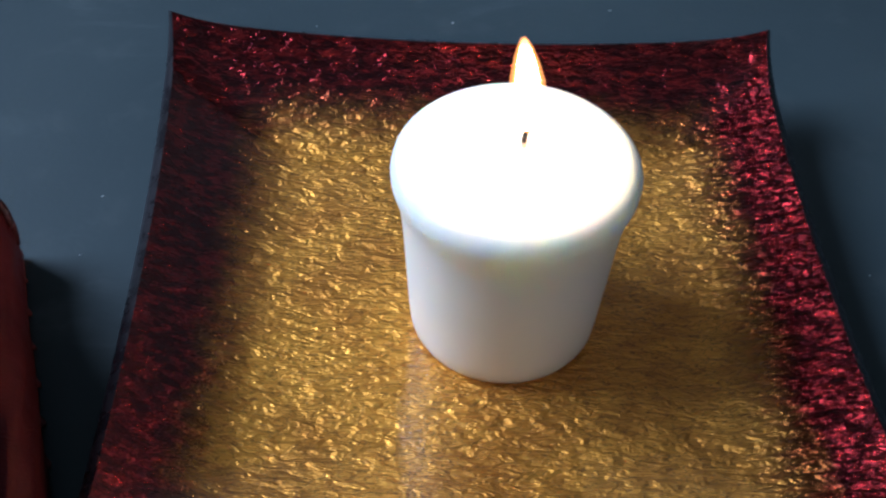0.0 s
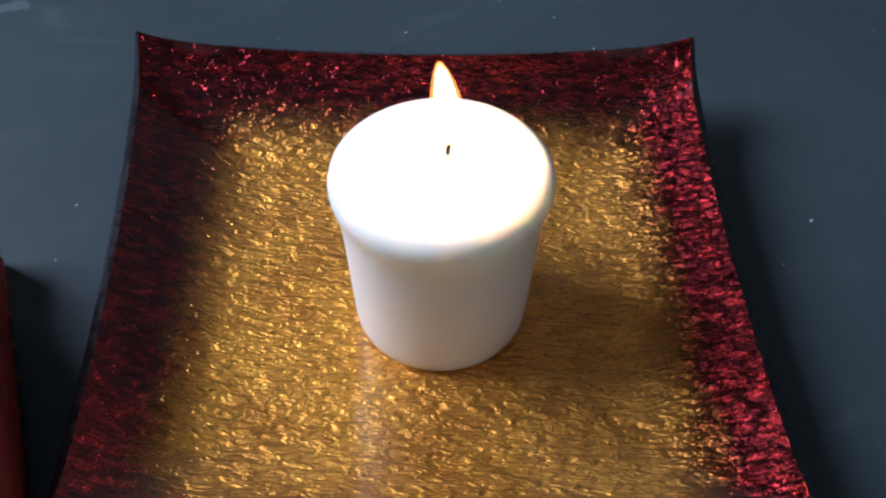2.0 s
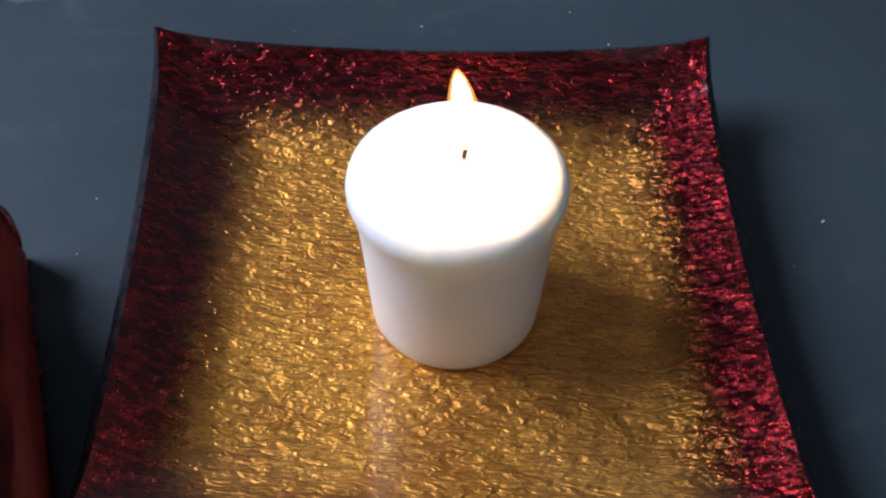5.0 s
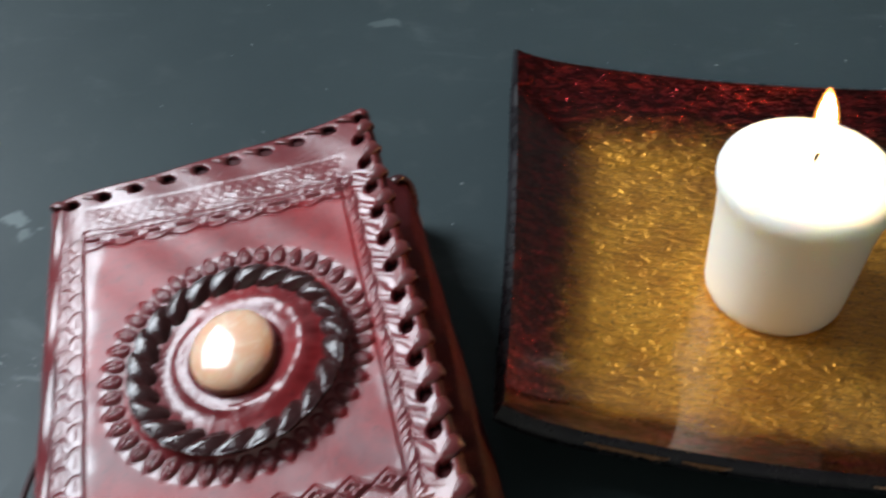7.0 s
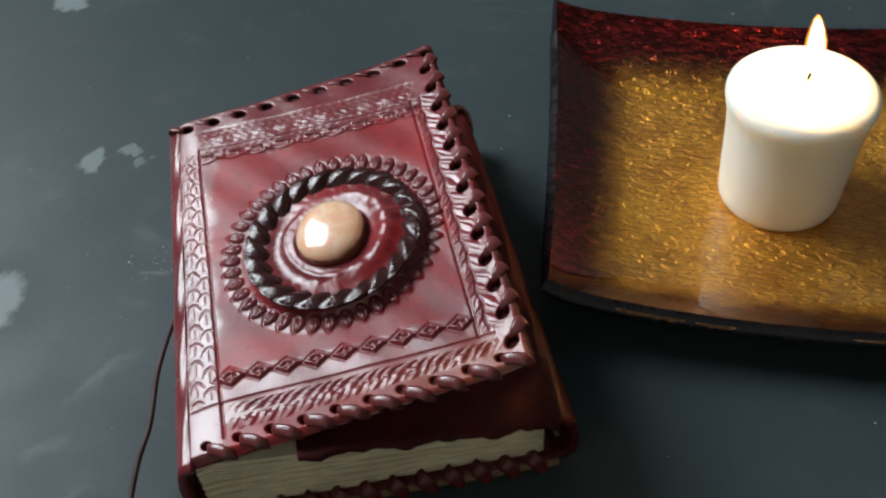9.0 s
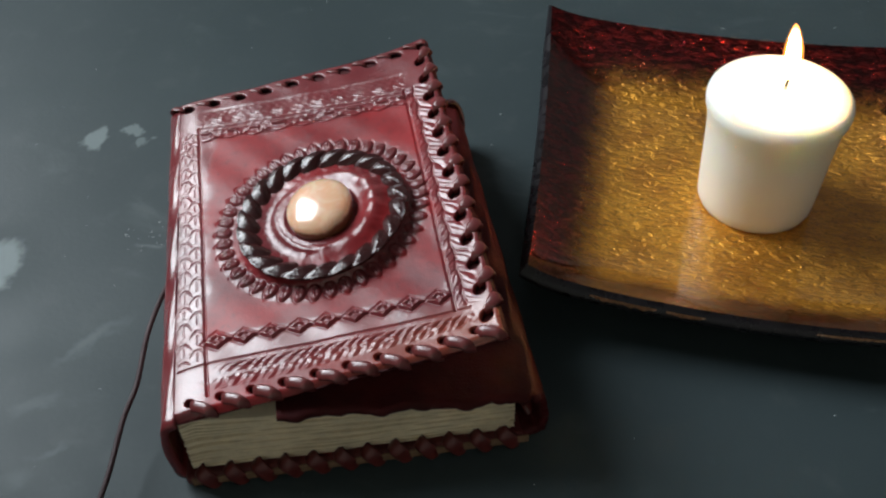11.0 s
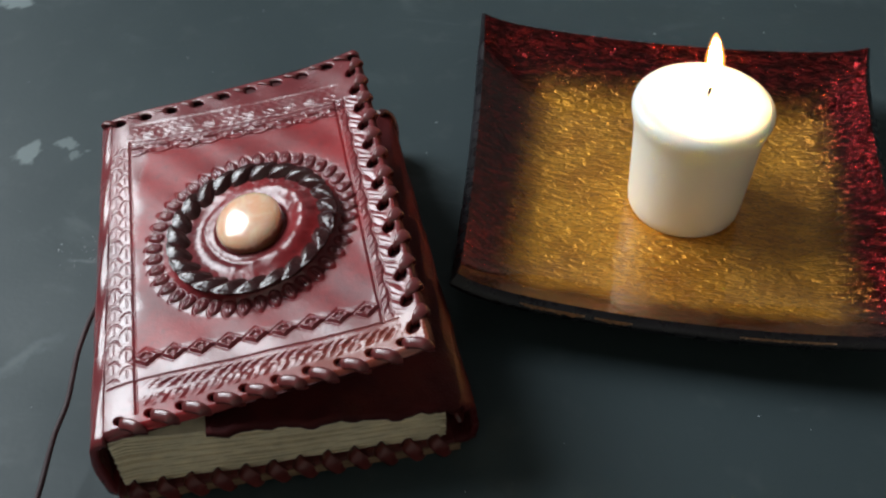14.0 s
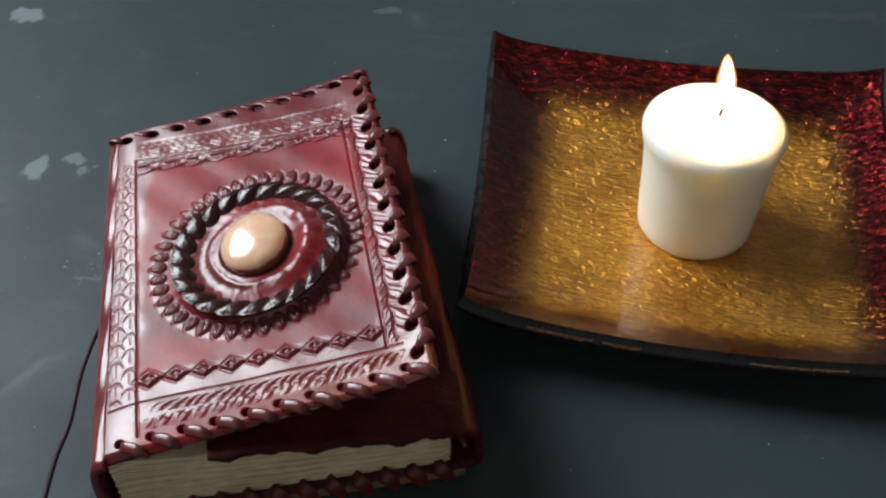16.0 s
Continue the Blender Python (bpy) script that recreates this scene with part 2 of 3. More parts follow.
def bloom_glow():
    """Orange shell added for the flame's fringe and lens bloom: see-through, faintly glowing."""
    m = Mat("flame_bloom")
    glow, clear, add = m.add("ShaderNodeEmission"), m.add("ShaderNodeBsdfTransparent"), m.add("ShaderNodeAddShader")
    glow.inputs["Color"].default_value, glow.inputs["Strength"].default_value = (1.0, 0.33, 0.06, 1), 0.55
    m.nt.links.new(glow.outputs[0], add.inputs[0])
    m.nt.links.new(clear.outputs[0], add.inputs[1])
    m.nt.links.new(add.outputs[0], m.nt.nodes["Material Output"].inputs["Surface"])
    return m.mat


M_BLOOM = bloom_glow()
M_DUST = plain("pale_dust", (0.55, 0.60, 0.60), 0.9, 0.3, 500)
# Unseen room surfaces, toned to steer bounce light rather than to match real paint.
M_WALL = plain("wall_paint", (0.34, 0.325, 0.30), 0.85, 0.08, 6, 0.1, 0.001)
M_WALL_BOUNCE = plain("cream_bounce_wall", (0.88, 0.84, 0.71), 0.85, 0.06, 6, 0.1, 0.001)
M_WALL_ABSORB = plain("dark_absorber_wall", (0.17, 0.16, 0.15), 0.85, 0.08, 6, 0.1, 0.001)
M_CEIL = plain("ceiling_paint", (0.17, 0.165, 0.16), 0.9, 0.08, 6, 0.1, 0.001)
M_FLOOR = plain("floor_boards", (0.27, 0.20, 0.14), 0.6, 0.3, 12, 0.2, 0.001)


def stone_mat():
    m = Mat("peach_agate", Coat_Weight=1.0, Coat_Roughness=0.03, Subsurface_Weight=0.6, Subsurface_Radius=(1.0, 0.6, 0.4), Subsurface_Scale=0.004)
    _, _, z = m.xyz()
    col = m.mix(m.span(m.noise(160, 5, 0.6, None, 1.5), 0.35, 0.7), (0.90, 0.52, 0.33), (0.96, 0.68, 0.49))
    # Shade on the stone's side is put in its colour: dark brown low down.
    col = m.mix(m.span(m.math("ADD", z, m.math("MULTIPLY", m.noise(300, 4), 0.002)), 0.0052, 0.0064, 1.0, 0.0), col, (0.22, 0.075, 0.04))
    m.set("Base Color", col).set("Roughness", 0.25)
    return m.mat


M_STONE = stone_mat()


# ---- mesh helpers ----
def part(name, bm, material, parent=None, label="", m=None):
    """Links a bmesh or a mesh as ONE object under a thing or a part."""
    if isinstance(bm, bmesh.types.BMesh):
        me = bpy.data.meshes.new(name)
        bm.normal_update()
        bm.to_mesh(me)
        bm.free()
    else:
        me = bm
    if not me.materials:
        me.materials.append(material)
    ob = new(name, me)
    ob.parent = parent
    if m is not None:
        ob.matrix_basis = m
    if label:
        tagged(ob, label)
    return ob


def grid_mesh(name, pts, smooth=True):
    """A mesh over an array of points (rows, columns, 3)."""
    r, c, _ = pts.shape
    i = np.arange(r * c).reshape(r, c)
    quads = np.stack((i[:-1, :-1], i[:-1, 1:], i[1:, 1:], i[1:, :-1]), -1).reshape(-1, 4)
    return quad_mesh(name, pts.reshape(-1, 3), quads, smooth)


def quad_mesh(name, verts, quads, smooth=True):
    me = bpy.data.meshes.new(name)
    me.vertices.add(len(verts))
    me.vertices.foreach_set("co", np.asarray(verts, dtype=np.float32).ravel())
    me.loops.add(quads.size)
    me.loops.foreach_set("vertex_index", quads.astype(np.int32).ravel())
    me.polygons.add(len(quads))
    me.polygons.foreach_set("loop_start", np.arange(len(quads), dtype=np.int32) * 4)
    me.update(calc_edges=True)
    me.polygons.foreach_set("use_smooth", np.full(len(quads), smooth))
    me.validate()
    return me


def slab_mesh(name, top, bottom, smooth=True):
    """A closed body between two point grids of one size."""
    r, c, _ = top.shape
    n = r * c
    i = np.arange(n).reshape(r, c)
    q = np.stack((i[:-1, :-1], i[:-1, 1:], i[1:, 1:], i[1:, :-1]), -1).reshape(-1, 4)
    ring = np.concatenate((i[0, :-1], i[:-1, -1], i[-1, :0:-1], i[:0:-1, 0]))
    nxt = np.roll(ring, -1)
    side = np.stack((ring, ring + n, nxt + n, nxt), -1)
    return quad_mesh(name, np.concatenate((top.reshape(-1, 3), bottom.reshape(-1, 3))), np.concatenate((q, q[:, ::-1] + n, side)), smooth)


def box(x0, x1, y0, y1, z0, z1, bevel=0.0, segments=2):
    bm = bmesh.new()
    bmesh.ops.create_cube(bm, size=1, matrix=Matrix.Translation(((x0 + x1) / 2, (y0 + y1) / 2, (z0 + z1) / 2)) @ Matrix.Diagonal((x1 - x0, y1 - y0, z1 - z0, 1)))
    if bevel:
        bmesh.ops.bevel(bm, geom=bm.edges[:], offset=bevel, segments=segments, affect="EDGES", profile=0.5)
    return bm


def lathe(profile, steps=72):
    pts = np.array([[(r * math.cos(a), r * math.sin(a), z) for a in np.linspace(0, 2 * math.pi, steps + 1)] for r, z in profile])
    me = grid_mesh("lathe", pts[:, ::-1])
    bm = bmesh.new()
    bm.from_mesh(me)
    bmesh.ops.remove_doubles(bm, verts=bm.verts, dist=1e-6)
    bpy.data.meshes.remove(me)
    for f in bm.faces:
        f.smooth = True
    return bm


def smooth_path(points, n):
    """A Catmull-Rom line of n points through some points."""
    p = [Vector(q) for q in points]
    p = [p[0] * 2 - p[1]] + p + [p[-1] * 2 - p[-2]]
    out = []
    for k in range(n):
        f = k / (n - 1) * (len(p) - 3)
        i = min(int(f), len(p) - 4)
        t = f - i
        a, b, c, d = p[i:i + 4]
        out.append(0.5 * (2 * b + (c - a) * t + (2 * a - 5 * b + 4 * c - d) * t * t + (3 * b - a - 3 * c + d) * t ** 3))
    return out


def strap(points, width, thick, n=9, sides=8, up=(0, 0, 1), taper=0.35, flare=0.0):
    """A rounded strip of leather along a line; width across, thick along up."""
    line = smooth_path(points, n)
    rows = []
    for k, q in enumerate(line):
        d = (line[min(k + 1, n - 1)] - line[max(k - 1, 0)]).normalized()
        s = d.cross(Vector(up)).normalized()
        w = s.cross(d)
        f = 2 * k / (n - 1) - 1
        e = (1 - taper * abs(f) ** 3) * (1 + flare * f)
        rows.append([q + s * (math.cos(a) * width / 2 * e) + w * (math.sin(a) * thick / 2 * e) for a in (2 * math.pi * j / sides for j in range(sides))])
    bm = bmesh.new()
    vs = [[bm.verts.new(v) for v in row] for row in rows]
    for a, b in zip(vs, vs[1:]):
        for j in range(sides):
            bm.faces.new((a[j], a[(j + 1) % sides], b[(j + 1) % sides], b[j])).smooth = True
    bm.faces.new(vs[0][::-1])
    bm.faces.new(vs[-1])
    bmesh.ops.recalc_face_normals(bm, faces=bm.faces)
    return bm


def mesh_of(bm, name):
    me = bpy.data.meshes.new(name)
    bm.normal_update()
    bm.to_mesh(me)
    bm.free()
    return me


def ramp(a, lo, hi):
    t = np.clip((a - lo) / (hi - lo), 0, 1)
    return t * t * (3 - 2 * t)


# ---- the room that closes the place ----
R1, RY0, CEIL = 1.7, -1.1, 2.0
FL = -TABLE_H
tagged(part("floor", box(WALL_X - 0.1, R1 + 0.1, RY0 - 0.1, WALL_Y + 0.1, FL - 0.1, FL), M_FLOOR), "plain brown floor boards of the room", "floor", kind="structure")
tagged(part("ceiling", box(WALL_X - 0.1, R1 + 0.1, RY0 - 0.1, WALL_Y + 0.1, CEIL, CEIL + 0.1), M_CEIL), "plain painted ceiling of the room", "ceiling", kind="structure")
# Added walls out of view: south reflects fill, east swallows light.
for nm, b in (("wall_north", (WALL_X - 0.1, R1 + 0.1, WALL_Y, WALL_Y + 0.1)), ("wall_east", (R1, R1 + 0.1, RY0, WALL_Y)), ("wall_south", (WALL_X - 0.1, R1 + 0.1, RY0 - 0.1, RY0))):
    tagged(part(nm, box(*b, FL, CEIL), {"wall_south": M_WALL_BOUNCE, "wall_east": M_WALL_ABSORB}.get(nm, M_WALL)), "plain unseen wall added to close the room", "wall", kind="structure")
bm = bmesh.new()
for b in ((RY0, WIN[0], FL, CEIL), (WIN[1], WALL_Y, FL, CEIL), (WIN[0], WIN[1], FL, WIN[2]), (WIN[0], WIN[1], WIN[3], CEIL)):
    tmp = mesh_of(box(WALL_X - 0.1, WALL_X, b[0], b[1], b[2], b[3]), "tmp")
    bm.from_mesh(tmp)
    bpy.data.meshes.remove(tmp)
tagged(part("wall_west", bm, M_WALL), "plain painted wall with a window opening", "wall", kind="structure")

# ---- table ----
table = tagged(new("table"), "dull blue-grey painted table with scuffs and pale splashes", "table")
part("tabletop", box(-0.72, 0.62, -0.42, 0.62, -0.028, 0.0, 0.004), M_TABLE, table)
leg = mesh_of(box(-0.03, 0.03, -0.03, 0.03, FL, -0.028, 0.004), "leg")
for lx, ly in ((-0.66, -0.36), (0.56, -0.36), (-0.66, 0.56), (0.56, 0.56)):
    part("leg", leg, M_TABLE, table, m=pose(lx, ly, 0))

# ---- glass dish ----
CX, CY = 0.007, 0.146
CORNERS = [np.array(c) for c in ((-0.0625, 0.0690), (0.0885, 0.0718), (0.0825, 0.2235), (-0.0785, 0.2215))]
FLOOR_Z, GLASS = 0.0056, 0.0050


def dish_points(n, lift):
    """The dish's sheet: flat middle, sides sweeping up, corners highest."""
    u = np.linspace(-1, 1, n)[None, :]
    v = np.linspace(-1, 1, n)[:, None]
    s, t = (u + 1) / 2, (v + 1) / 2
    bl, br, tr, tl = CORNERS
    flat = [(bl[k] * (1 - s) + br[k] * s) * (1 - t) + (tl[k] * (1 - s) + tr[k] * s) * t for k in (0, 1)]
    eu, ev = np.clip((np.abs(u) - 0.52) / 0.48, 0, 1) ** 1.9, np.clip((np.abs(v) - 0.52) / 0.48, 0, 1) ** 1.9
    side = eu * (0.0115 + 0.0035 * v ** 2)
    ends = ev * np.where(v > 0, 0.0160 + 0.0044 * u ** 2, 0.0138 + 0.0038 * u ** 2)
    z = FLOOR_Z + (side ** 3 + ends ** 3 + 1e-15) ** (1 / 3)
    pinch = 1 - 0.018 * (1 - v ** 2) * eu
    x = (flat[0] - CX) * pinch
    y = (flat[1] - CY) * (1 + np.where(v > 0, -0.012, 0.045) * (1 - u ** 2) * ev)
    pts = np.stack((x, y, z), -1)
    # push along the normal for thickness
    du, dv = np.gradient(pts, axis=1), np.gradient(pts, axis=0)
    nor = np.cross(du, dv)
    nor /= np.linalg.norm(nor, axis=-1, keepdims=True)
    return pts + nor * lift


dish = tagged(new("glass_dish"), "square slumped glass dish, gold centre and ruby-black border, on the table", "dish")
dish.matrix_basis = pose(CX, CY, 0)
N = 150
top = dish_points(N, 0)
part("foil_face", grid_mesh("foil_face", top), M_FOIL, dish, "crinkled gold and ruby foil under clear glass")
low = dish_points(N, -GLASS)
low[..., 2] = np.maximum(low[..., 2], 0.0006)
ring = lambda g: np.concatenate((g[0, :-1], g[:-1, -1], g[-1, :0:-1], g[:0:-1, 0]))
# rounded black edge between face and underside
r0, r1 = ring(top), ring(low)
out = (r0 + r1) / 2
out = out + (out - np.array([0, 0, 0.0])) * np.array([1, 1, 0]) / np.linalg.norm(out[:, :2], axis=1)[:, None] * 0.0014
rows = np.stack([r0 * (1 - f) ** 2 + 2 * f * (1 - f) * (out * 2 - (r0 + r1) / 2) + r1 * f * f for f in np.linspace(0, 1, 7)])
rows = np.concatenate((rows, rows[:, :1]), axis=1)
part("rim", grid_mesh("rim", rows[:, ::-1]), M_DARKGLASS, dish, "black polished glass edge")
part("underside", grid_mesh("underside", low[:, ::-1]), M_DARKGLASS, dish)

# worn gold chips along the front edge
front = np.stack([rows[2, k] for k in range(N - 1)])
rng = random.Random(7)


def edge_chip(x0, x1, tall):
    pick = [q for q in front if x0 <= q[0] + CX <= x1]
    bm = bmesh.new()
    last = None
    for k, q in enumerate(pick):
        e = min(k, len(pick) - 1 - k) / (len(pick) / 2)
        h = tall * min(1, 0.25 + e * 2) * rng.uniform(0.45, 1.2)
        pair = [bm.verts.new((q[0], q[1] - 0.0005 - 0.0004 * j, q[2] + 0.0006 - h * j)) for j in (0, 0.5, 1)]
        if last:
            for j in (0, 1):
                bm.faces.new((last[j], pair[j], pair[j + 1], last[j + 1]))
        last = pair
    bmesh.ops.solidify(bm, geom=bm.faces[:], thickness=0.0004)
    return bm


for x0, x1, tall in ((-0.042, -0.019, 0.0016), (-0.017, -0.003, 0.0015), (0.030, 0.060, 0.0007)):
    part("chipped_edge", edge_chip(x0, x1, tall), M_CHIP, dish, "worn coppery chip in the edge")

# ---- candle ----
candle = tagged(new("votive_candle"), "burning white wax votive candle standing in the glass dish", "candle")
candle.matrix_basis = pose(0.0122, 0.1405, FLOOR_Z - 0.0002)
wax = [(0.0, 0.0), (0.0185, 0.0), (0.0203, 0.0006), (0.0210, 0.0022), (0.0213, 0.006), (0.0219, 0.018), (0.0225, 0.030), (0.0229, 0.0350), (0.0232, 0.0375),
       (0.0236, 0.0398), (0.0242, 0.0420), (0.0247, 0.0440), (0.0248, 0.0456), (0.0244, 0.0471), (0.0235, 0.0481), (0.0220, 0.0487), (0.0200, 0.0489), (0.0165, 0.0488), (0.010, 0.0484), (0.004, 0.0480), (0.0, 0.0479)]
bm = lathe(wax, 96)
for v in bm.verts:
    a = math.atan2(v.co.y, v.co.x)
    f = 1 + 0.005 * math.sin(2 * a + 0.6) + 0.002 * math.sin(5 * a + v.co.z * 40)
    v.co.x *= f
    v.co.y *= f
part("wax_body", bm, M_WAX, candle, "smooth white wax with a flared rounded lip")
WICK = Vector((0.0013, 0.0035, 0.0474))
part("wick", strap([WICK, WICK + Vector((0, 0, 0.002)), WICK + Vector((0.0002, 0, 0.0038)), WICK + Vector((0.0009, 0.0003, 0.0056))], 0.0011, 0.0011, 9, 8, (0, 1, 0.2), 0.2), M_WICK, candle, "charred black wick")
prof = [(0.0, 0.0), (0.0008, 0.0006), (0.0015, 0.0026), (0.0021, 0.0056), (0.0023, 0.0086), (0.0022, 0.0122), (0.0017, 0.0157), (0.0011, 0.0187), (0.0005, 0.0207), (0.0, 0.0214)]
bm = lathe(prof, 14)
for v in bm.verts:
    v.co.x += -0.0022 * (v.co.z / 0.021) ** 1.6
part("flame", bm, M_FLAME, candle, "bright pointed candle flame", pose(*(WICK + Vector((0.0004, 0.0002, 0.0046)))))

# Two glowing shells added round the flame in place of lens bloom.
for grow, tall in ((1.25, 1.01), (1.50, 1.03)):
    bm = lathe([(rr * grow, zz * tall) for rr, zz in prof], 14)
    for v in bm.verts:
        v.co.x += -0.0022 * (max(v.co.z, 0) / 0.021) ** 1.6
    part("flame_bloom", bm, M_BLOOM, candle, "faint orange bloom shell added round the flame", pose(*(WICK + Vector((0.0004, 0.0002, 0.0044)))))

# ---- leather journal ----
book = tagged(new("leather_journal"), "oxblood tooled leather journal, stone eye, cover slightly raised, on table", "book")
book.matrix_basis = pose(-0.150, -0.016, 0.0005, 0, 0, 21.2)
W, L = 0.098, 0.141
KB, KR, KT, KL = (Vector(c) for c in ((-0.0005, 0.0008, 0.0290), (0.0966, 0.0002, 0.0510), (0.0918, 0.1395, 0.0540), (-0.0043, 0.1411, 0.0335)))
NOR = (KR - KB).cross(KL - KB).normalized()


def sag(u):
    """How far the board dips between the spine and its upturned fore-edge, in mm."""
    s = np.clip(u / 98.0, 0, 1)
    return 1.5 * 6.75 * s * s * (1 - s)


def on_cover(u, v, h=0.0):
    """The place in the book of a point of the front cover: across, along, above it (metres)."""
    s, t = u / W, v / L
    h -= 0.00125 * sag(u * 1000)
    return (KB * (1 - s) + KR * s) * (1 - t) + (KL * (1 - s) + KT * s) * t + NOR * h


def groove(d, w):
    return np.exp(-(d / w) ** 2)


EYE_U, EYE_V = 51.4, 63.2
V_TOP = 144.4


def tooling(u, v):
    """Height of the cover's tooled face, in mm, over u and v in mm."""
    h = 0.16 * np.sin(u * 0.11 + 1) * np.sin(v * 0.07) + 0.08 * np.sin(u * 0.31 + v * 0.23)
    h -= sag(u)
    # rounded outer edges
    for d in (97.8 - u, v - 0.2, V_TOP - v):
        h -= 1.6 * np.clip(1 - d / 2.0, 0, 1) ** 2
    h -= 1.3 * np.clip(1 - (u + 1.0) / 2.6, 0, 1) ** 2
    h -= 0.0075 * np.clip(10.5 - u, 0, 20) ** 2
    # incised frame lines
    h -= 0.42 * groove(u - (8.9 + 2.6 * (123 - v) / 117), 0.38) * ((v > 5) & (v < 126))
    h -= 0.30 * groove(v - 16.6 + 0.055 * np.clip(u - 22, 0, 99), 0.32) * ((u > 2) & (u < 90))
    h -= 0.40 * groove(u - 85.4, 0.4) * ((v > 13) & (v < 118))
    h -= 0.25 * groove(v - (124.5 - 0.105 * u), 0.35) * ((u > 9) & (u < 88))
    # left band: two columns of engraved scales
    slide = 2.6 * (123 - v) / 117
    band = ramp(u, 1.8, 2.6) * ramp(-u, -8.6 - slide, -7.8 - slide) * ramp(v, 17, 19) * ramp(-v, -126, -123)
    for uc, off in ((3.6 + 0.2 * slide, 0.0), (7.0 + 0.8 * slide, 3.6)):
        q = (v + off + 0.5 * np.sin(v * 0.31)) % 7.2 - 3.6
        near = ramp(-np.abs(u - uc), -3.0, -2.2)
        h += band * near * (0.06 * np.cos(q * 0.6) - 0.24 * groove(q - 1.4 + 0.36 * (u - uc) ** 2, 0.42) - 0.12 * groove(u - uc, 0.3) * (q < 0))
    # right band: two columns of slanting leaves along a vein
    wave = v + 0.7 * np.sin(v * 0.37 + 1) + 0.4 * np.sin(v * 0.9)
    band = ramp(u, 85.4, 86.0) * ramp(-u, -93.6, -92.8) * ramp(v, 13, 16) * ramp(-v, -119, -116)
    vein = 88.6 + 0.35 * np.sin(v * 0.6)
    for side, slope, off, period in ((1, 0.75, 0.0, 5.4), (-1, -1.0, 2.1, 4.3)):
        q = (wave + slope * (u - vein) + off) % period / period
        here = (side * (u - vein) > 0)
        h += band * here * (0.36 * np.sin(q * np.pi) ** 0.5 - 0.28 - 0.16 * groove(q - 0.5, 0.10))
    h -= band * 0.34 * groove(u - vein, 0.35)
    # top border: a row of long dashes with beads under them, and a row of short slanting strokes
    ends = ramp(u, 8, 11) * ramp(-u, -89, -85)
    w = v - (119.6 - 0.107 * (u - 11))
    q = (u + 0.3 * w + 0.8 * np.sin(u * 0.23)) % 9.2
    h += ends * 0.52 * groove(w - 2.2 + 0.10 * (q - 3), 0.50) * ramp(q, 0.4, 1.2) * ramp(-q, -5.6, -4.6)
    h += ends * 0.50 * groove(w - 0.1 + 0.10 * (q - 6), 0.65) * ramp(q, 3.4, 4.2) * ramp(-q, -8.8, -8.0) * (0.65 + 0.35 * np.sin(q * 3.6))
    h -= ends * 0.40 * groove(w + 1.6 + 0.5 * np.sin(u * 0.69), 0.45) + ends * 0.16 * groove(w - 1.1, 0.3)
    w = v - (128.6 - 0.107 * (u - 11))
    q = (u + 1.9 * w + 1.1 * np.sin(u * 0.31)) % 4.8 - 2.4
    h += ends * groove(w, 1.9) * (0.20 * groove(q, 0.5) - 0.12 * groove(q - 1.5, 0.4)) * ramp(np.sin(u * 0.83 + 1.0), -0.6, 0.4) * (0.75 + 0.25 * np.sin(u * 0.5))
    h -= ends * 0.20 * groove(w + 3.0 + 0.3 * np.sin(u * 0.4), 0.35)
    # faint worn leaf marks over the whole top band
    w = v - (126.4 - 0.107 * (u - 11))
    band = ramp(w, -7.5, -6.8) * ramp(-w, -9.5, -8.0) * ends
    h += band * (0.02 * np.sin((u + 1.3 * np.abs((w + 20) % 3.4 - 1.7)) * 2.1 + np.sin(v)) + 0.02 * np.sin(u * 1.7 - v * 0.9) - 0.10)
    # bottom border: slanted strokes
    w = v - (13.6 - 0.065 * (u - 20))
    band = ramp(w, -1.9, -1.3) * ramp(-w, -1.9, -1.3) * ramp(u, 12, 22) * ramp(-u, -90, -86)
    q = (u - 1.2 * w - 0.35 * w * w + 0.6 * np.sin(u * 0.45)) % 3.4 / 3.4
    h += band * (0.36 * np.sin(q * np.pi) ** 0.7 - 0.22 - 0.15 * groove(w, 0.3))
    # row of diamonds
    for k in range(9):
        cu, cv = 14.6 + 8.35 * k, 24.6 - 0.62 * k
        d = np.abs(u - cu) / (5.0 if k == 0 else 4.4) + np.abs(v - cv) / (3.6 if k == 0 else 3.0)
        h += np.where(d < 1.35, -0.26 * groove(d - 1.0, 0.15) + 0.50 * groove(d - 0.58, 0.26) - 0.08 * groove(d - 0.28, 0.13) + 0.25 * groove(np.abs(u - cu) - np.abs(v - cv), 0.4) * (d < 0.6), 0)
    # leaf wreath round the eye
    r = np.hypot(u - 50.2, v - 66.2)
    th = np.arctan2(v - 66.2, u - 50.2)
    n = 42
    a = ((th * n / (2 * np.pi)) % 1 - 0.5) * 2 * np.pi * r / n
    y = r - 33.0
    d = np.hypot(a / (1.95 - 0.22 * y), y / 2.75)
    leaf = 0.72 * np.clip(1.05 - d ** 2, 0, 1) ** 0.7 - 0.22 * groove(d - 1.16, 0.13) - 0.34 * groove(np.abs(a) - 0.42 - 0.10 * y, 0.22) * (d < 0.72) * (y < 1.2)
    h += np.where((np.abs(y) < 4.2) & (d < 1.7), leaf, 0)
    # padded eye: a ring wall, a hollow, the stone's collar
    r = np.hypot(u - EYE_U, v - EYE_V)
    th = np.arctan2(v - EYE_V, u - EYE_U)
    h += 2.6 * ramp(-r, -30, -23.5)
    h += 0.9 * ramp(-r, -20.5, -12.5) + (0.7 + 1.5 * np.cos(th - 0.1)) * groove(r - 17.6, 3.8)
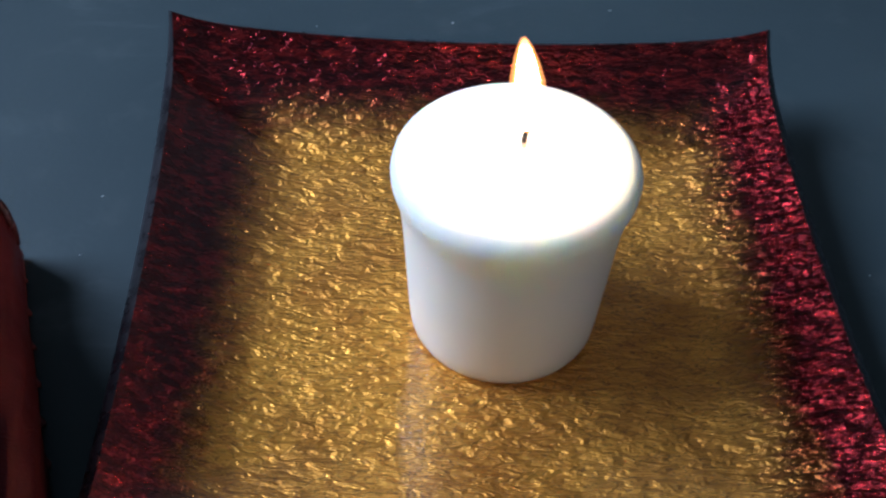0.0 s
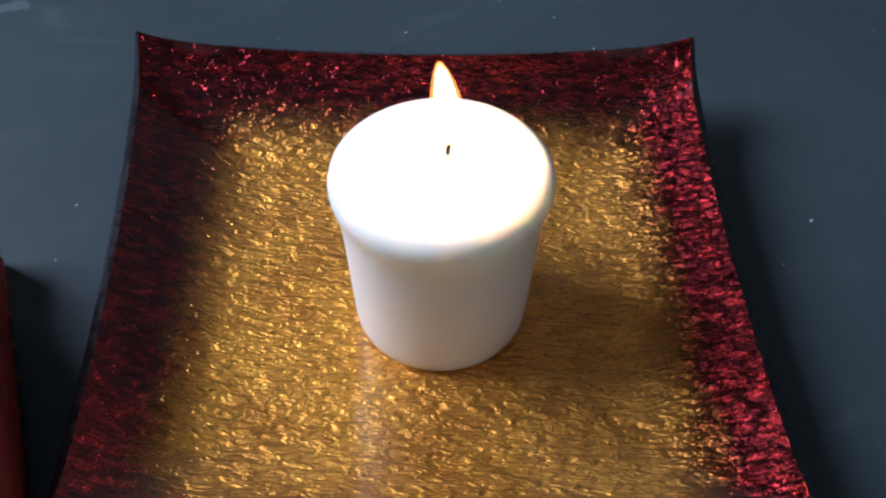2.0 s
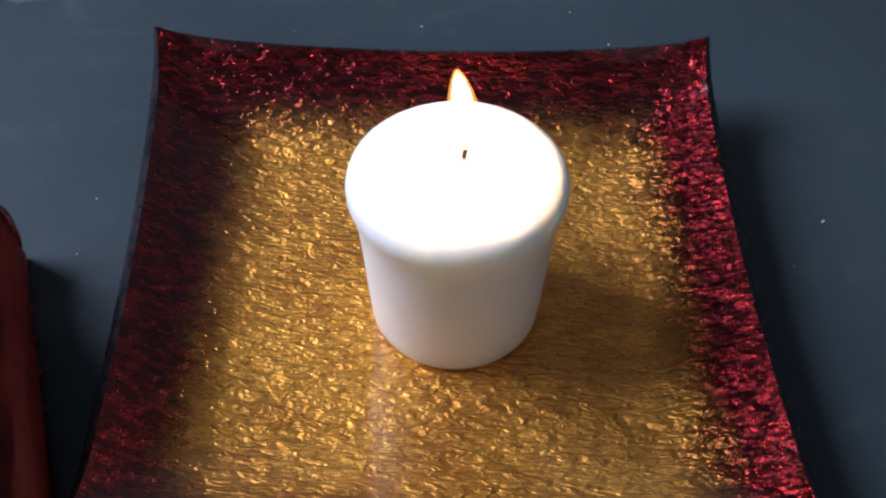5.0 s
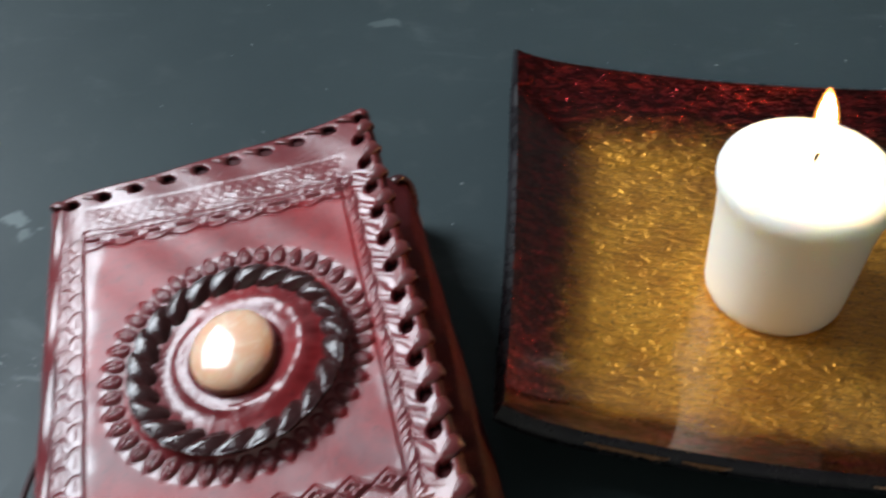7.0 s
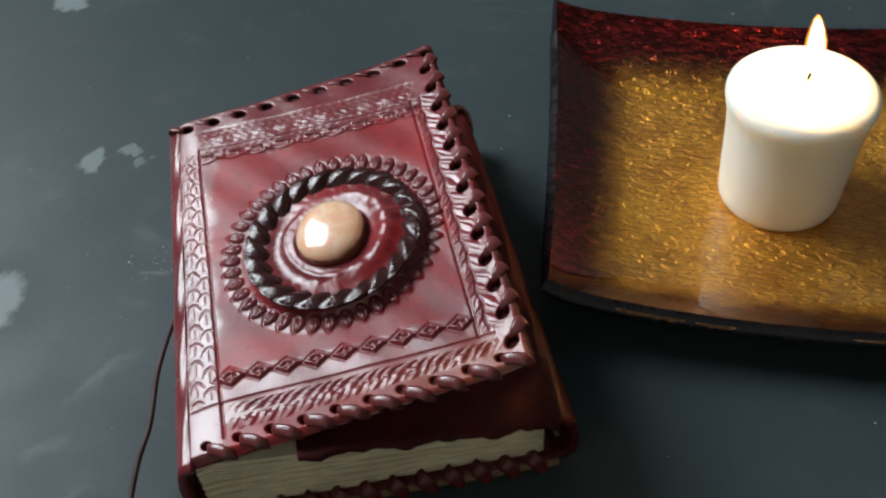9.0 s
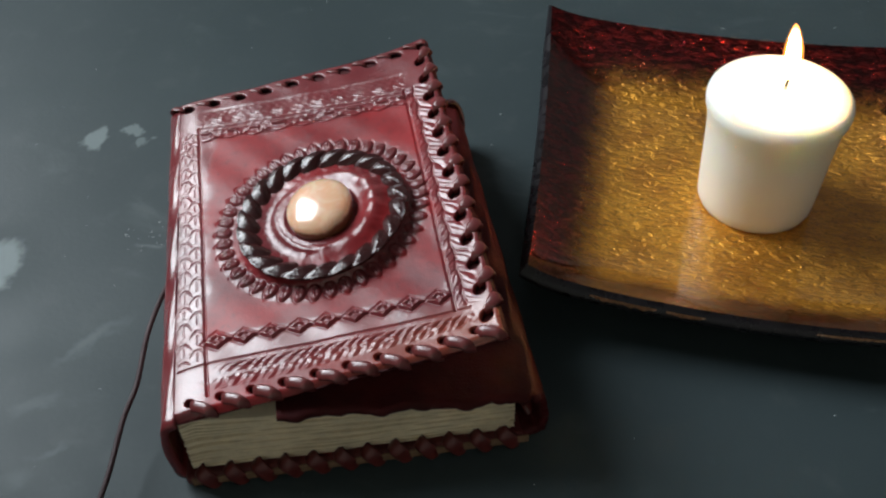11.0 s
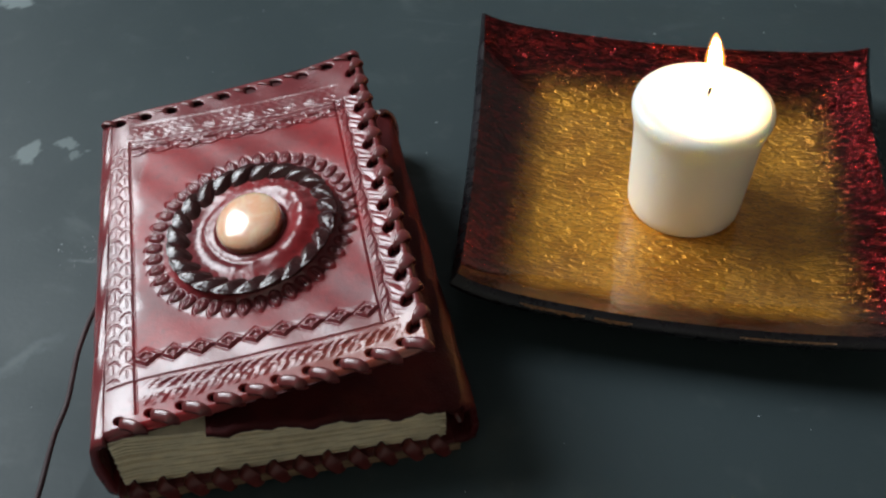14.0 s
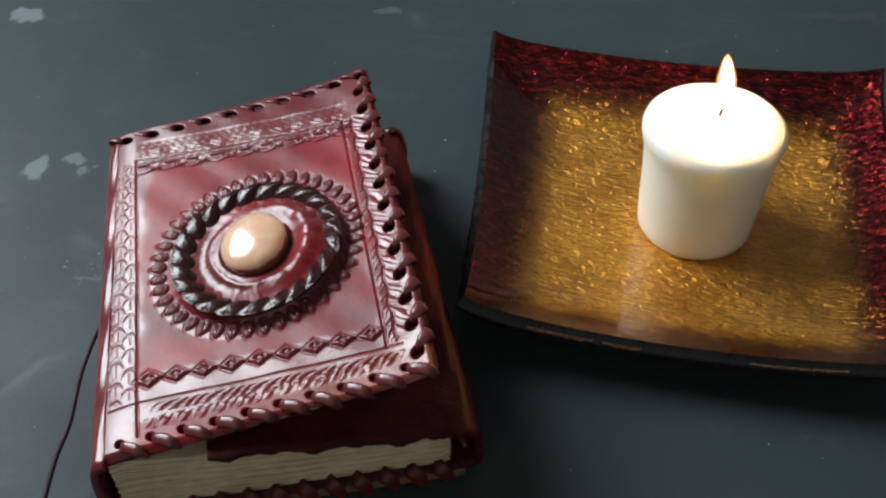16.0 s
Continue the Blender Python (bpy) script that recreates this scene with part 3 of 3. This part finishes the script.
    wr = ramp(r, 10, 12) * ramp(-r, -22, -19)
    h += wr * 0.10 * np.sin(th * 8 + 2.5 * np.sin(th * 2) + 0.15 * r) * (0.45 + 0.55 * np.cos(th + 1.0))
    h += 0.35 * groove(r - 15.4 - 0.7 * np.sin(th * 3), 1.1) * np.clip(0.2 - np.cos(th - 0.5), 0, 1) - 0.8 * groove(r - 11.0, 0.7) + 0.5 * groove(r - 18.5, 3.2) * np.clip(np.cos(th + 0.35), 0, 1)
    ray = th * 19 + 1.6 * np.sin(th * 4 + 1) + 0.5 * np.sin(r * 1.1)
    h += ramp(r, 17, 20.5) * ramp(-r, -24.5, -21.5) * 0.12 * np.abs(np.sin(ray)) * (0.7 + 0.3 * np.sin(th * 7))
    h += ramp(r, 11.5, 14) * ramp(-r, -20, -17) * 0.03 * np.sin(u * 1.9 + 1.3 * np.sin(v * 0.9)) * np.sin(v * 1.4 + np.sin(u * 0.7))
    # leaf texture between the foot line and the laces
    band = ramp(u, 12, 16) * ramp(-u, -92, -86) * ramp(v, 6.2, 7.2) * ramp(-v, -11.0, -10.0)
    h += band * (0.10 * np.sin(u * 1.05 + 1.6 * np.abs(v - 8.6)) + 0.07 * np.sin(u * 2.3 - v * 1.5))
    # puckered folds inside the braid
    h += ramp(r, 14, 18) * ramp(-r, -24, -21) * 0.20 * np.sin(th * 15 + 1.2 * np.sin(th * 3)) * ramp(np.cos(th + 0.6), -0.5, 0.5)
    return h - 2.6 * punched(u, v)


def punched(u, v):
    """1 inside a lace hole of the cover, 0 outside."""
    inside = np.zeros_like(u)
    for holes, du, dv, long, off in ((TOP_HOLES, -0.90, 0.44, 2.5, -0.3), (SIDE_HOLES, 0.5, 0.86, 2.1, -0.5), (FOOT_HOLES, 0.8, -0.6, 1.5, -0.4)):
        for cu, cv in holes:
            x, y = u - cu - du * off, v - cv - dv * off
            d2 = ((x * du + y * dv) / long) ** 2 + ((-x * dv + y * du) / (1.15 if holes is FOOT_HOLES else 1.65)) ** 2
            inside = np.maximum(inside, np.exp(-d2 ** 3))
    return inside


TOP_HOLES = [(4.0 + 10.1 * k, 139.2) for k in range(10)]
SIDE_HOLES = [(93.8, 8.6 + 10.2 * k) for k in range(13)]
FOOT_HOLES = [(6.5 + 9.25 * k, 3.9) for k in range(10)]


def front_cover():
    nu, nv = 470, 690
    u, v = np.meshgrid(np.linspace(-1.0, 98.0, nu), np.linspace(0.0, V_TOP, nv))
    h = tooling(u, v) / 1000
    s, t = (u / 1000 / W)[..., None], (v / 1000 / L)[..., None]
    k = [np.array(c) for c in (KB, KR, KT, KL)]
    base = (k[0] * (1 - s) + k[1] * s) * (1 - t) + (k[3] * (1 - s) + k[2] * s) * t
    wavy = 0.0004 * np.sin(u * 0.13 + 1.0)[..., None] * np.array([0, 1, 0]) * (np.abs(v[..., None] / 71 - 1) ** 8)
    topf = base + wavy + np.array(NOR) * 1.25 * h[..., None]
    n = nu * nv
    i = np.arange(n).reshape(nv, nu)
    q = np.stack((i[:-1, :-1], i[:-1, 1:], i[1:, 1:], i[1:, :-1]), -1).reshape(-1, 4)
    under = base - np.array(NOR) * 0.0030
    ringi = np.concatenate((i[0, :-1], i[:-1, -1], i[-1, :0:-1], i[:0:-1, 0]))
    m = len(ringi)
    low = under.reshape(-1, 3)[ringi]
    j = np.arange(m)
    side = np.stack((ringi, n + j, n + (j + 1) % m, ringi[(j + 1) % m]), -1)
    cu, cv = 12, 16
    g = under[np.ix_(np.linspace(0, nv - 1, cv).astype(int), np.linspace(0, nu - 1, cu).astype(int))] - np.array(NOR) * 0.0001
    b = np.arange(cu * cv).reshape(cv, cu) + n + m
    bq = np.stack((b[:-1, :-1], b[1:, :-1], b[1:, 1:], b[:-1, 1:]), -1).reshape(-1, 4)
    me = quad_mesh("front_cover", np.concatenate((topf.reshape(-1, 3), low, g.reshape(-1, 3))), np.concatenate((q, side, bq)))
    me.materials.append(M_COVER)
    me.materials.append(M_HOLE_SHADE)
    me.materials.append(M_SUEDE)
    slot = np.zeros(len(me.polygons), dtype=np.int32)
    slot[:len(q)] = (punched(u, v)[:-1, :-1] > 0.35).ravel()
    slot[:len(q)][((u > 96.9) & (v < V_TOP - 3))[:-1, :-1].ravel()] = 2
    slot[len(q):] = 2
    me.polygons.foreach_set("material_index", slot)
    return me


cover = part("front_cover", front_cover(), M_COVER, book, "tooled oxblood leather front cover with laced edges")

# frame of axes on the cover
AU, AV = (KR - KB).normalized(), NOR.cross((KR - KB).normalized())


def cover_pose(u, v, h=0.0, turn=0.0):
    m = Matrix((AU, AV, NOR)).transposed().to_4x4()
    m.translation = on_cover(u / 1000, v / 1000, h / 1000)
    return m @ pose(0, 0, 0, 0, 0, turn)


def lace(out, run, h, width, flare, begin=-0.22):
    """One stitch: up out of its hole, slanting to the edge and down over it (x along the edge, y outward, in mm)."""
    pts = [(begin * run, 0.1, h - 2.0), ((begin - 0.08) * run, out * 0.26, h + 0.25), (-0.58 * run, out * 0.60, h + 0.48), (-0.86 * run, out * 0.94, h + 0.30), (-1.0 * run, out + 0.25, h - 1.3), (-1.0 * run, out, h - 3.4)]
    return mesh_of(strap([Vector(p) / 1000 for p in pts], width, 0.0010, 11, 8, (0, 0.4, 1), 0.25, flare), "lace")


lace_top, lace_side, lace_foot = lace(3.2, 6.2, -0.60, 0.0030, 0.15), lace(3.8, 5.4, 0.05, 0.0040, 0.40), lace(3.6, 6.4, 0.12, 0.0035, 0.05, 0.0)
for (cu, cv), me, turn, mat in [(q, lace_top, 0, M_LACE) for q in TOP_HOLES] + [(q, lace_side, -90, M_LACE) for q in SIDE_HOLES] + [(q, lace_foot, 180, M_LACE) for q in FOOT_HOLES]:
    part("lace", me, mat, cover, m=cover_pose(cu, cv, 0, turn + rng.uniform(-5, 5)))

# braided ring round the stone
bm = bmesh.new()
bmesh.ops.create_uvsphere(bm, u_segments=14, v_segments=10, radius=1)
for v in bm.verts:
    x = v.co.x
    w = (1 - 0.30 * x) * (1 - 0.22 * abs(x) ** 3)
    v.co = Vector((x * 6.6, v.co.y * 3.7 * w - 1.3 * x * x, v.co.z * 2.2 * w - 0.8 * abs(v.co.y) * (v.co.z > 0) + 0.25 * math.sin(v.co.y * 9) * (1 - abs(x)) * (v.co.z > 0) + 1.3 * x)) / 1000
for f in bm.faces:
    f.smooth = True
strand = mesh_of(bm, "braid_strand")
for k in range(23):
    a = 2 * math.pi * k / 23
    cu, cv = EYE_U + 24.6 * math.cos(a), EYE_V + 24.6 * math.sin(a)
    part("braid_strand", strand, M_BRAID, cover, "near-black braided leather strand" if k == 0 else "",
         cover_pose(cu, cv, 3.5, math.degrees(a) - 50 + rng.uniform(-5, 5)) @ pose(0, 0, 0, 24 + rng.uniform(-9, 9), -6, 0))

# stone
prof = [(0.0104, 0.0), (0.0108, 0.0024), (0.0109, 0.0042), (0.0106, 0.0054), (0.0098, 0.0064), (0.0082, 0.0073), (0.0060, 0.0079), (0.0036, 0.0082), (0.0016, 0.0084), (0.0, 0.0084)]
bm = lathe(prof, 48)
for v in bm.verts:
    v.co.y *= 1.10
part("stone", bm, M_STONE, cover, "polished peach agate cabochon", cover_pose(EYE_U, EYE_V, 2.2))


def sheet(profile, y0, y1, thick, ny=40, wave=None, nx=40, slope=(0, 0)):
    """A leather sheet along a profile of (x, z), from y0 to y1; wave(side, x) moves its ends."""
    line = smooth_path([(x, 0, z) for x, z in profile], nx)
    topg, lowg = np.zeros((ny, nx, 3)), np.zeros((ny, nx, 3))
    for j in range(nx):
        d = (line[min(j + 1, nx - 1)] - line[max(j - 1, 0)]).normalized()
        nrm = Vector((-d.z, 0, d.x))
        ends = [y0 + (wave(0, j / (nx - 1)) if wave else 0), y1 + (wave(1, j / (nx - 1)) if wave else 0)]
        for i in range(ny):
            f = i / (ny - 1)
            y = ends[0] * (1 - f) + ends[1] * f
            q = line[j] + Vector((slope[0] * f, y, slope[1] * f * max(0, line[j].z) / 0.03))
            b = 0.0002 * math.sin(y * 210 + j * 0.5)
            topg[i, j] = q + nrm * (thick / 2 + b)
            lowg[i, j] = q - nrm * (thick / 2 - b)
    return slab_mesh("sheet", topg, lowg)


# back cover, spine, pages, tucked flap
part("back_cover", box(-0.001, 0.1040, -0.0025, 0.1445, 0.0, 0.0036, 0.0012), M_LEATHER, book, "dark red leather back cover with a laced edge")
part("spine", sheet([(0.0012, 0.0277), (-0.0010, 0.0268), (-0.0026, 0.0245), (-0.0032, 0.020), (-0.0032, 0.010), (-0.0024, 0.004), (0.0, 0.0014)], -0.0005, 0.1415, 0.0022, 50, None, 40, (-0.0036, 0.0048)), M_COVER, book, "rounded red leather spine")
pages = tagged(new("page_block"), "thick cream handmade pages with uneven edges")
pages.parent = book
layers = 27
for k in range(layers):
    f0, f1 = k / layers, (k + 1) / layers
    nx, ny = 24, 30
    x = np.linspace(0.0015, 0.099 + rng.uniform(-0.002, 0.001), nx)[None, :]
    y = np.linspace(0.0008 + rng.uniform(-0.0005, 0.0006), 0.138 + rng.uniform(-0.001, 0.001), ny)[:, None]
    total = 0.0240 - 0.0078 * (x / 0.1) - 0.0030 * (y / 0.138) + 0.0004 * np.sin(x * 70 + 1)
    total = total - 0.004 * np.clip(1 - x / 0.006, 0, 1) ** 2
    dent = 0.00016 * np.sin(x * (40 + 3 * k) + k) * np.sin(y * 40 + k * 2)
    g = [np.stack((x + 0 * y, y + 0.0005 * np.sin(x * 120 + 3 * k) + 0 * x, 0.0036 + total * f + dent * (0.3 + f) + 0 * y), -1) for f in (f1 - 0.05 / layers, f0 + 0.05 / layers)]
    part("page_signature", slab_mesh("pages", g[0], g[1], False), M_PAGE, pages)


def ragged(side, f):
    return (0.0007 * math.sin(f * 47) + 0.0005 * math.sin(f * 91 + 1) + 0.0003 * math.sin(f * 190)) * (1 if f > 0.45 else 0.25) * (1 if side else -1) - (0.0012 * (f > 0.45) if side == 0 else 0)


part("fore_edge_flap", sheet([(0.1020, 0.0030), (0.1068, 0.0045), (0.1082, 0.0085), (0.1080, 0.0160), (0.1062, 0.0208), (0.1020, 0.0226), (0.090, 0.0232), (0.070, 0.0252), (0.050, 0.0275), (0.030, 0.0292)],
     -0.0022, 0.1440, 0.0020, 60, ragged, 90, (-0.0048, -0.0035)), M_SUEDE, book, "dark rough-edged leather flap wrapped round the fore-edge")

M_RAW = plain("raw_leather_edge", (0.24, 0.14, 0.08), 0.75, 0.3, 300)
part("board_edge", box(0.001, 0.1035, -0.0032, -0.0024, 0.0004, 0.0036, 0.0002, 1), M_RAW, book, "tan raw leather edge of the back cover")

# lacing of the back cover's lower edges
wrap = mesh_of(strap([Vector(p) / 1000 for p in ((-3.2, 2.6, 5.2), (-2.4, 0.5, 5.5), (-1.2, -0.5, 4.6), (0.2, -0.9, 2.8), (1.6, -0.7, 1.0), (2.6, 0.6, 0.3))], 0.0050, 0.0009, 11, 8, (0, -1, 0.6), 0.15), "edge_lace")
for k in range(12):
    part("edge_lace", wrap, M_EDGE_LACE, book, m=pose(0.0065 + 0.0083 * k, -0.0026, -0.0002, 0, 0, rng.uniform(-5, 5)))
for k in range(13):
    part("edge_lace", wrap, M_EDGE_LACE, book, m=pose(0.1064 - 0.0040 * (k / 12), 0.008 + 0.0106 * k, -0.0002, 0, 0, 90 + rng.uniform(-5, 5)))
for k in range(13):
    part("edge_lace", wrap, M_EDGE_LACE, book, m=pose(-0.0044 - 0.0036 * (k / 13), 0.008 + 0.0105 * k, 0.0, 0, 0, -90 + rng.uniform(-5, 5)))
knot = strap([Vector(p) / 1000 for p in ((97.8, 143.0, 21.0), (100.8, 144.8, 20.6), (103.4, 144.0, 17.8), (104.2, 141.6, 14.0), (104.0, 139.8, 9.0))], 0.0048, 0.0024, 13, 8, (0.5, 0.5, 0.4), 0.2)
part("corner_lace", knot, M_BRAID, book)

# tie cord, springing from the spine
cord_line = [(-0.1700, 0.0500, 0.0190), (-0.1765, 0.0480, 0.0200), (-0.1790, 0.0430, 0.0200), (-0.1780, 0.0230, 0.0175), (-0.1735, 0.0040, 0.0155), (-0.1728, -0.0080, 0.0135), (-0.1700, -0.0240, 0.0110), (-0.1690, -0.0350, 0.0090), (-0.1660, -0.0650, 0.0040), (-0.1680, -0.1000, 0.0012)]
inv = book.matrix_basis.inverted()
part("tie_cord", strap([inv @ Vector(p) for p in cord_line], 0.0017, 0.0017, 70, 8, (0.3, 0.1, 1), 0.0), M_CORD, book, "thin dark leather tie cord")

# ---- dust ----
bm = bmesh.new()
specks = [(-0.092, 0.178), (0.115, 0.178), (-0.047, 0.236), (0.060, 0.255), (-0.107, 0.150), (-0.112, 0.152), (-0.015, 0.245), (-0.003, 0.262)]
specks += [(-0.205 + rng.gauss(0, 0.010), 0.078 + rng.gauss(0, 0.005)) for _ in range(30)]
specks += [(rng.uniform(-0.36, 0.26), rng.uniform(-0.10, 0.42)) for _ in range(150)]
for k, (sx, sy) in enumerate(specks):
    s = rng.uniform(0.00045, 0.0007) if k < 8 else rng.uniform(0.00010, 0.00034)
    vs = bmesh.ops.create_icosphere(bm, subdivisions=1, radius=s, matrix=Matrix.Translation((sx, sy, s * 0.3)) @ pose(0, 0, 0, 0, 0, rng.uniform(0, 360)) @ Matrix.Diagonal((rng.uniform(0.6, 1.8), 0.7, 0.45, 1)))["verts"]
tagged(part("dust_specks", bm, M_DUST), "pale dust specks scattered on the table", "dust", kind="stuff")
